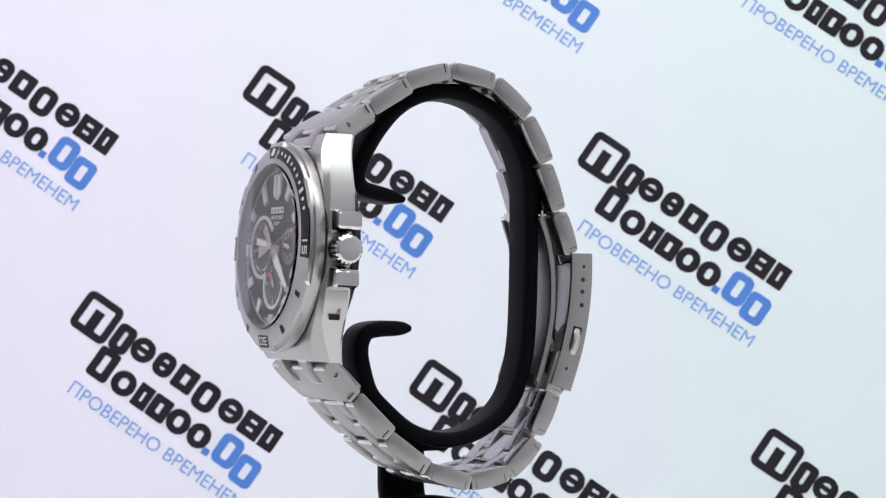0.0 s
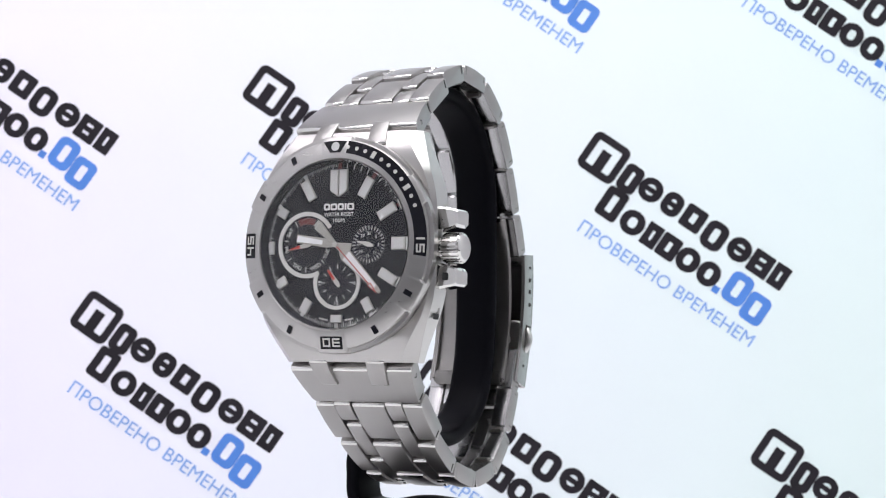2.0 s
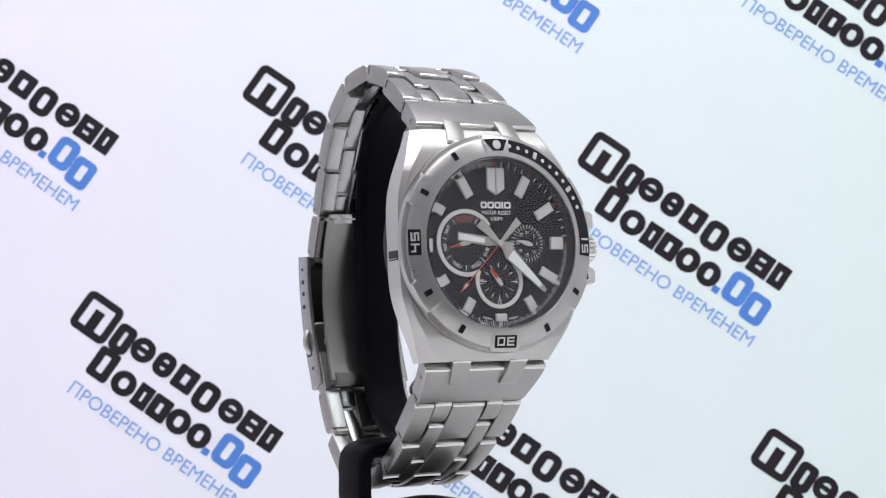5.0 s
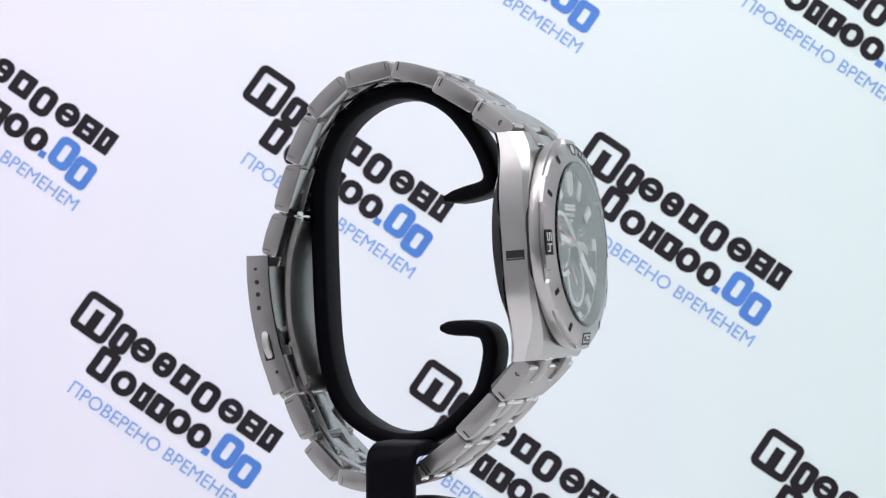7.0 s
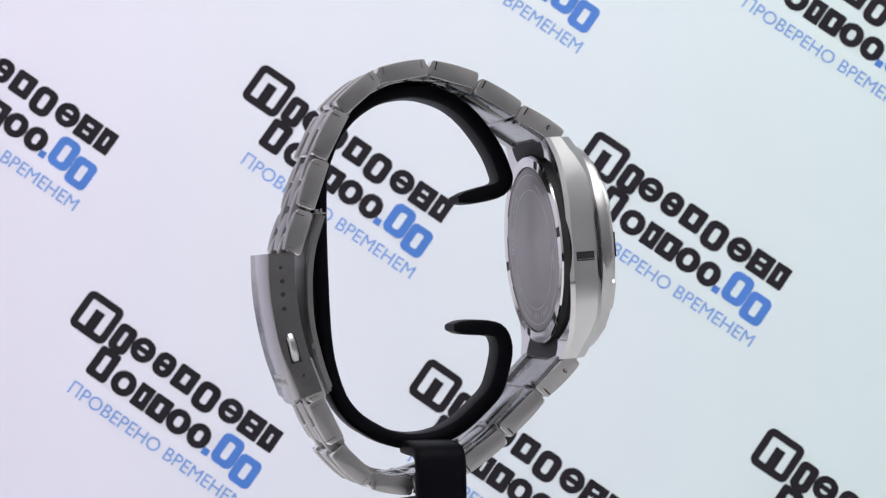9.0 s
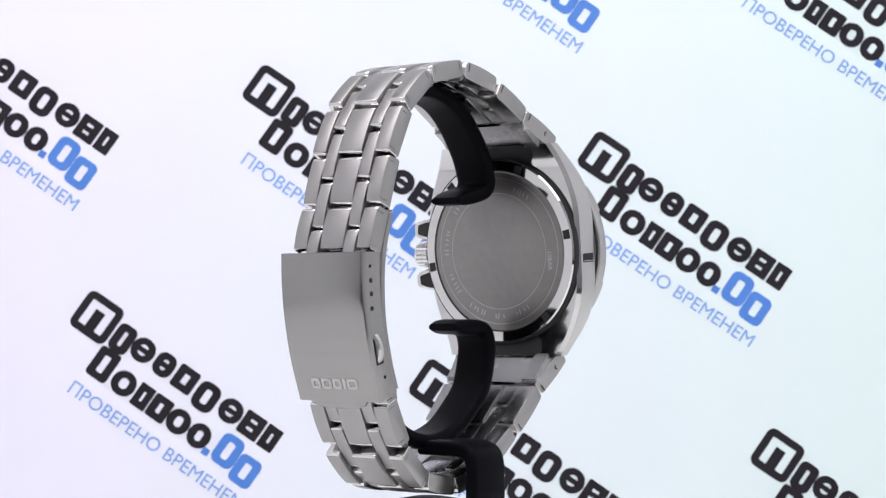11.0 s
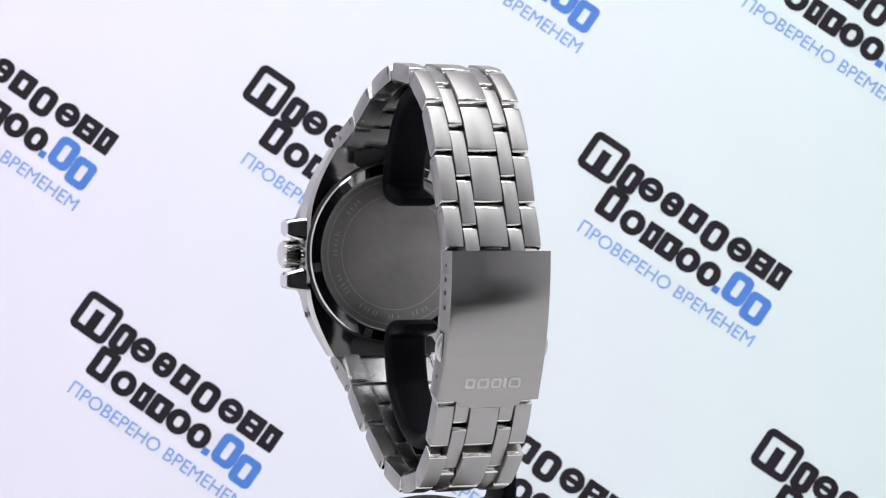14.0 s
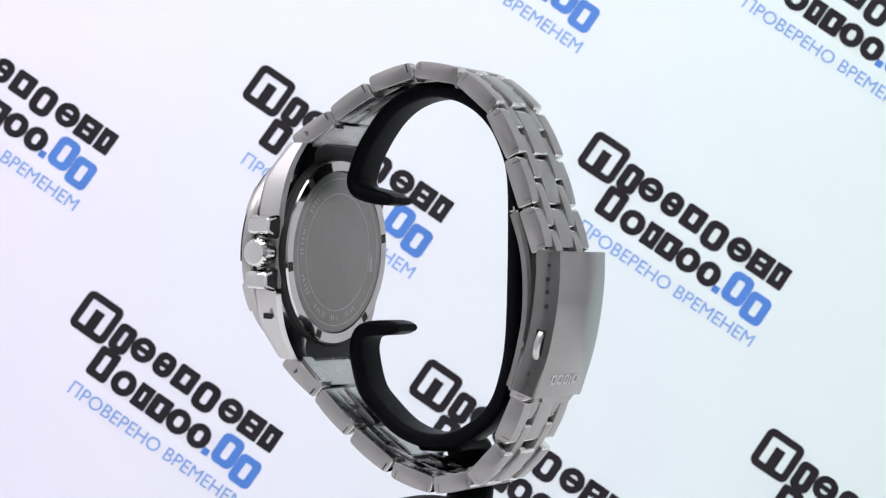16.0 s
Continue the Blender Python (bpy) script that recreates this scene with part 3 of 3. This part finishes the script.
    for s in (1, -1):
        for i in range(6):
            part("small_print", plate(rect(-0.14, 0.14, -0.16, 0.16), t2, t2 + 0.02), RING, base, "", spin(s * (8 + i * 1.3)) @ shift(0, -15.6))
    # pointers
    def pointer(name, outline, w, mat, m, fill=None, label=""):
        one = part(name, plate(outline, w, w + 0.16, 0.05), mat, base, label, m)
        if fill:
            part("lume_strip", plate(fill, w + 0.16, w + 0.19), BRIGHT, one, "", m)
        return one

    pointer("day_pointer", [(-0.35, -1.2), (0.35, -1.2), (0.55, 0), (0.0, 4.4), (-0.55, 0)], t2 + 0.15, SILVER, shift(-7.4, 0.1) @ spin(104))
    pointer("day_pointer_tip", [(-0.35, 1.6), (0.35, 1.6), (0.0, 4.6)], t2 + 0.32, RED, shift(-7.4, 0.1) @ spin(104))
    pointer("hour_counter_pointer", [(-0.3, -1.0), (0.3, -1.0), (0.5, 0), (0.25, 3.2), (-0.25, 3.2), (-0.5, 0)], t2 + 0.15, SILVER, shift(0, -7.8) @ spin(38))
    pointer("hour_counter_tip", [(-0.28, 0.8), (0.28, 0.8), (0.25, 3.3), (-0.25, 3.3)], t2 + 0.32, RED, shift(0, -7.8) @ spin(38))
    pointer("date_pointer", [(-0.2, -1.2), (0.2, -1.2), (0.55, 0), (0, 2.9), (-0.55, 0)], t2 + 0.15, SILVER, shift(7.2, 0) @ spin(75))
    pointer("hour_pointer", [(-0.75, -3.4), (0.75, -3.4), (0.45, 0), (0.95, 2.6), (0.85, 9.7), (-0.85, 9.7), (-0.95, 2.6), (-0.45, 0)], -1.35, HAND, spin(81.5), [(-0.45, 3.4), (0.45, 3.4), (0.64, 9.5), (-0.64, 9.5)])
    pointer("minute_pointer", [(-1.1, -6.2), (1.1, -6.2), (0.45, -0.6), (0.5, 1.5), (1.4, 3.0), (0.56, 13.6), (0.3, 14.5), (-0.3, 14.5), (-0.56, 13.6), (-1.4, 3.0), (-0.5, 1.5), (-0.45, -0.6)], -1.0, HAND, spin(-133), [(-1.1, 3.4), (1.1, 3.4), (0.44, 12.9), (-0.44, 12.9)], "silver minute pointer filled with white")
    sec = part("second_pointer", plate([(-0.09, 0), (0.09, 0), (0.09, 11.6), (0.5, 11.6), (0, 14.3), (-0.5, 11.6), (-0.09, 11.6)], -0.62, -0.5), RED, base, "thin red second pointer with silver tail")
    part("tail", plate([(-0.3, 0.4), (0.3, 0.4), (0.8, -6.5), (-0.8, -6.5)], -0.64, -0.5), HAND, sec, "silver tapered tail", spin(0))
    part("arrow_fill", plate([(-0.3, 11.8), (0.3, 11.8), (0, 13.2)], -0.5, -0.46), LUME, sec)
    part("centre_cap", cylinder(0.6, 0.35, 20, 0.1), SILVER, base, "", shift(0, 0, -0.7))
    return base, sec


DIALPLATE, SECOND = dial()
crystal = part("crystal", lathe([(0, 0.25), (17.45, 0.25), (17.5, 0.55), (17.25, 0.8), (16.8, 0.86), (0, 0.86)], 96), GLASS, WATCH, "clear flat watch glass", at=FACE, smooth=0)
crystal.visible_shadow = False

# ---------------------------------------------------------------- bracelet
UPPER = [(-21.8, 26.6, 13.5), (-12.8, 32.4, 12.4), (-3.2, 37.3, 11.2), (8.0, 37.8, 10.7), (17.7, 33.1, 10.5), (24.0, 24.0, 10.5), (27.6, 13.5, 10.5), (30.9, 3.4, 10.5)]
LOWER = [(-25.3, -27.8, 13.5), (-17.5, -35.8, 12.6), (-8.9, -44.0, 11.3), (1.2, -49.5, 10.9), (11.1, -50.2, 10.7), (19.4, -46.1, 10.6), (25.2, -36.5, 10.6), (28.4, -27.8, 10.5)]


def strap_middle(y, z):
    return ramp(y, [(-36, -2.1), (10, -2.2), (30, -2.2)]) + ramp(y, [(5, 0), (28, 1)]) * ramp(z, [(-30, 0.3), (10, 0)])


def link_piece(length, x0, x1, thick, taper=0.0, inset=0.2):
    """A slab along local Y, outward is Z, with rounded ends and a slightly crowned outer face."""
    L, T = length / 2, thick / 2
    crown, bend = 0.28, 0.65
    flat = T - crown
    prof = [(-L + 0.35, -T), (L - 0.35, -T), (L, -T + 0.35)]
    for k in range(4):
        a = radians(90 * k / 4)
        prof.append((L - bend + bend * math.cos(a), flat - bend + bend * math.sin(a)))
    for k in range(9):
        y = (L - bend) * (1 - k / 4)
        prof.append((y, flat + crown * (1 - (y / (L - bend)) ** 2)))
    for k in range(4):
        a = radians(90 + 90 * (k + 1) / 4)
        prof.append((-L + bend + bend * math.cos(a), flat - bend + bend * math.sin(a)))
    prof.append((-L, -T + 0.35))
    rings = []
    for x, k in ((x0, inset), (x0 + inset * 0.35, inset * 0.25), (x0 + inset, 0), (x1 - inset, 0), (x1 - inset * 0.35, inset * 0.25), (x1, inset)):
        side = -1 if x < 0 else 1
        rings.append([(x + side * taper * (-y / L) * abs(x) / 14.0, y * (1 - k / L), z - k if z > 0 else z * (1 - 0.5 * k / T)) for y, z in prof])
    n = len(prof)
    return rings_mesh(rings, mats=[1, 1] + [2 if i in (2, 3, 4, 5, n - 6, n - 5, n - 4, n - 3) else (1 if i in (n - 1,) else 0) for i in range(2, n)])


def chain(points):
    n = len(points)
    poses = []
    for i, (y, z, h) in enumerate(points):
        a, b = points[max(i - 1, 0)], points[min(i + 1, n - 1)]
        dy, dz = b[0] - a[0], b[1] - a[1]
        poses.append((y, z, h, math.atan2(dz, dy)))
    return poses


def seat(y, z, ang, out):
    """Pose of a link: local Y runs along the strap, local Z outward."""
    d = Vector((0, math.cos(ang), math.sin(ang)))
    nor = Vector((0, -d.z, d.y)) * out
    x = d.cross(nor)
    m = Matrix((x, d, nor)).transposed().to_4x4()
    m.translation = Vector((strap_middle(y, z), y, z))
    return m


def pose_mm(m):
    q = m.copy()
    q.translation = m.translation * 0.001
    return q


def bracelet(points, out):
    poses = chain(points)
    n = len(poses)
    for i, (y, z, h, ang) in enumerate(poses):
        at = pose_mm(seat(y, z, ang, out))
        if i == 0:
            ln, tp = 10.4, 1.0
        elif i == n - 1 :
            ln, tp = 9.4, 0.0
        else:
            gap = 0.5 * (math.dist(poses[i - 1][:2], poses[i][:2]) + math.dist(poses[i][:2], poses[i + 1][:2]))
            ln, tp = gap - 0.25, 0.25 if i < 3 else 0.0
        thick = 3.95
        name = "end_link" if i == 0 else "link"
        if i == 0:
            core = part(name, link_piece(ln, -h, h, thick, tp), [BRUSHED_V, INNER, POLISHED], WATCH, "solid satin steel end link", at=at)
        else:
            core = part(name, link_piece(ln, -0.305 * h, 0.305 * h, thick, tp), [BRUSHED_V, INNER, POLISHED], WATCH, "", at=at)
        for s in (1, -1):
            x0, x1 = sorted((s * 0.645 * h, s * h))
            side = core if i == 0 else part("outer_link", link_piece(ln, x0, x1, thick, tp), [BRUSHED_V, INNER, POLISHED], core)
            ends = (ln / 2 - 1.1, -ln / 2 + 1.1)
            for e in ends:
                slot = rounded_box(0.14, 0.30, 1.9, 0.05, 1)
                part("pin_slot", slot, SHADE_BLACK, side, "", shift(s * (h - (0.07 + tp * e / ln)), e, 0.6))
            if i == 0:
                for r, up, mat in ((0.62, 0.0, SHADE_BLACK), (0.36, 0.05, BACK)):
                    part("pin_head", cylinder(r, 0.2, 16), mat, side, "", shift(s * (h + 0.33), -2.0, 0.2) @ Matrix.Rotation(s * math.pi / 2, 4, "Y") @ shift(0, 0, up - 0.15))
                part("end_pad", rounded_box(0.30 * h, ln * 0.86, 1.2, 0.25), INNER, core, "", shift(s * 0.79 * h, 0.2, -thick / 2 - 0.1))
                x0, x1 = sorted((s * 0.325 * h, s * 0.63 * h))
                part("lug_tab", link_piece(6.8, x0, x1, 3.1, 0.9, 0.15), [BRUSHED_V, INNER, POLISHED], WATCH, "", at=pose_mm(seat(-27.2, 23.0, radians(52), out) if out > 0 else seat(-28.75, -25.45, radians(-54), out)))
        if i + 1 < n:
            y2, z2, h2, a2 = poses[i + 1]
            da = (a2 - ang + math.pi) % (2 * math.pi) - math.pi
            my, mz, ma, mh = (y + y2) / 2, (z + z2) / 2, ang + da / 2, (h + h2) / 2
            bulge = 0.3
            nor = Vector((-math.sin(ma), math.cos(ma))) * out
            mat = pose_mm(seat(my + nor.x * bulge, mz + nor.y * bulge, ma, out))
            ml = math.dist((y, z), (y2, z2)) - 0.45
            for s in (1, -1):
                x0, x1 = sorted((s * 0.325 * mh, s * 0.625 * mh))
                cut = ml * 0.46 if i == 0 else 0.0
                part("inner_link", link_piece(ml - cut, x0, x1, 3.55, 0, 0.18), [BRUSHED_V, INNER, POLISHED], WATCH, "", at=mat @ Matrix.Translation((0, cut * 0.0005, 0)))
            part("hinge_bar", rounded_box(1.9 * mh, 1.5, 1.3, 0.4), BACK, WATCH, "", at=mat @ Matrix.Translation((0, 0, -0.0011)))


for points, out in ((UPPER, 1.0), (LOWER, -1.0)):
    # half-hidden pieces that run in under the clasp
    y, z, h, ang = chain(points)[-1]
    for s in (1, -1):
        x0, x1 = sorted((s * 0.325 * h, s * 0.625 * h))
        part("inner_link", link_piece(7.0, x0, x1, 3.55, 0, 0.18), [BRUSHED_V, INNER, POLISHED], WATCH, "", at=pose_mm(seat(y, z, ang, out)) @ Matrix.Translation((0, 0.0036, 0.0002)))
bracelet(UPPER, 1.0)
bracelet(LOWER, -1.0)


def clasp():
    outer = smooth_path([(0, 37.5, -1.2), (0, 37.35, -7.1), (0, 36.5, -14.3), (0, 34.6, -22.8), (0, 31.4, -31.9)], 5)
    n = len(outer)
    rings, frames = [], []
    for i, p in enumerate(outer):
        d = (outer[min(i + 1, n - 1)] - outer[max(i - 1, 0)]).normalized()
        inn = Vector((0, d.z, -d.y))
        dep = 5.6
        frames.append((p, d, inn))
        sec = [(-11.25, dep), (-11.25, 0.9), (-10.9, 0.2), (-10.3, 0), (10.3, 0), (10.9, 0.2), (11.25, 0.9), (11.25, dep), (10.5, dep), (10.5, 1.2), (-10.5, 1.2), (-10.5, dep)]
        rings.append([(x - 2.3 - p.z * 0.014, p.y + inn.y * k, p.z + inn.z * k) for x, k in sec])
    cover = part("clasp", rings_mesh(rings), CLASP, WATCH, "brushed steel fold-over clasp with side buttons", smooth=30)
    p, d, inn = frames[-1]
    m = Matrix((Vector((1, 0, 0)), d, -inn)).transposed().to_4x4()
    m.translation = p + inn * 0.55 + d * 0.6 + Vector((-1.86, 0, 0))
    part("clasp_lip", plate([(-7.6, -1.2), (7.6, -1.2), (7.4, -0.5), (6.4, 0.6), (3.4, 1.0), (0, 1.1), (-3.4, 1.0), (-6.4, 0.6), (-7.4, -0.5)], -0.45, 0.5, 0.2), CLASP, cover, "", m)
    for s in (1, -1):
        for y, z, r in ((35.0, -4.1, 0.35), (34.7, -7.0, 0.5), (34.5, -9.7, 0.5), (34.3, -12.7, 0.5), (30.1, -26.7, 0.35)):
            part("hole", cylinder(r, 0.1, 14), SHADE_BLACK, cover, "", shift(-2.3 - z * 0.014 + s * 11.21, y - 0.1, z) @ Matrix.Rotation(s * math.pi / 2, 4, "Y"))
        b = lathe([(0, -0.8), (4.2, -0.8), (4.6, -0.45), (4.6, 0.45), (4.2, 0.8), (0, 0.8)], 48)
        b.transform(Matrix.Rotation(radians(90 - 14), 4, "X"))
        part("button", b, FLANK, cover, "polished release button", shift(-2.0 + s * 7.8, 32.3, -20.8))
        slot = rounded_box(0.3, 2.4, 6.9, 0.12, 1)
        slot.transform(Matrix.Rotation(radians(-14), 4, "X"))
        part("button_slot", slot, SHADE_BLACK, cover, "", shift(-2.0 + s * 11.13, 32.3, -20.8))
    # raised maker's sign as plain blocks
    p, d, inn = frames[-3]
    m = Matrix((Vector((-1, 0, 0)), -d, -inn)).transposed().to_4x4()
    m.translation = p + inn * 0.02 + Vector((-1.9, 0, 0))
    x = -6.2
    for w in (2.3, 2.6, 2.3, 0.7, 2.7):
        if w > 1:
            part("raised_block", frame_plate(round_rect(w, 2.3, 0.6), round_rect(w - 1.1, 1.2, 0.25), -0.2, 0.12), BRUSHED, cover, "", m @ shift(x + w / 2, 0))
        else:
            part("raised_block", plate(rect(-w / 2, w / 2, -1.15, 1.15), -0.2, 0.12), BRUSHED, cover, "", m @ shift(x + w / 2, 0))
        x += w + 0.45
    # folding leaf inside
    leaf = smooth_path([(0, 26.1, 7.2), (0, 28.2, 0.2), (0, 29.0, -7.1), (0, 28.6, -15.6), (0, 26.7, -24.1), (0, 24.8, -29.7)], 4)
    rings = []
    n = len(leaf)
    for i, p in enumerate(leaf):
        d = (leaf[min(i + 1, n - 1)] - leaf[max(i - 1, 0)]).normalized()
        inn = Vector((0, d.z, -d.y))
        sec = [(-9.2, 1.4), (-9.2, 0.3), (-8.6, -0.4), (8.6, -0.4), (9.2, 0.3), (9.2, 1.4), (8.4, 1.4), (8.4, 0.5), (-8.4, 0.5), (-8.4, 1.4)]
        rings.append([(x - 2.1, p.y + inn.y * k, p.z + inn.z * k) for x, k in sec])
    fold = part("folding_leaf", rings_mesh(rings), BACK, WATCH, "satin steel folding leaf under the clasp", smooth=30)
    for s in (1, -1):
        part("rivet", cylinder(0.7, 0.15, 16, 0.05), BACK, fold, "", shift(-2.1 + s * 9.15, 27.3, -20.6) @ Matrix.Rotation(s * math.pi / 2, 4, "Y"))
    part("hinge_pin", rounded_box(19.5, 2.0, 2.0, 0.8), POLISHED, fold, "", shift(-2.1, 25.6, 7.4))
    part("hinge_block", rounded_box(17.5, 4.5, 3.2, 0.5), BACK, fold, "", shift(-2.1, 25.8, -29.2))
    return cover


clasp()


# ---------------------------------------------------------------- what moves
def motions():
    walk(WATCH, [(t, pose(AXIS_X, 0, AXIS, 0, 0, a)) for t, a in TURNS])
    walk(STAND, [(t, pose(AXIS_X, 0, 0, 0, 0, a)) for t, a in TURNS])
    walk(SECOND, [(t, pose(0, 0, 0, 0, 0, -6.0 * (12.5 + 5.0 * t))) for t, a in TURNS])


motions()
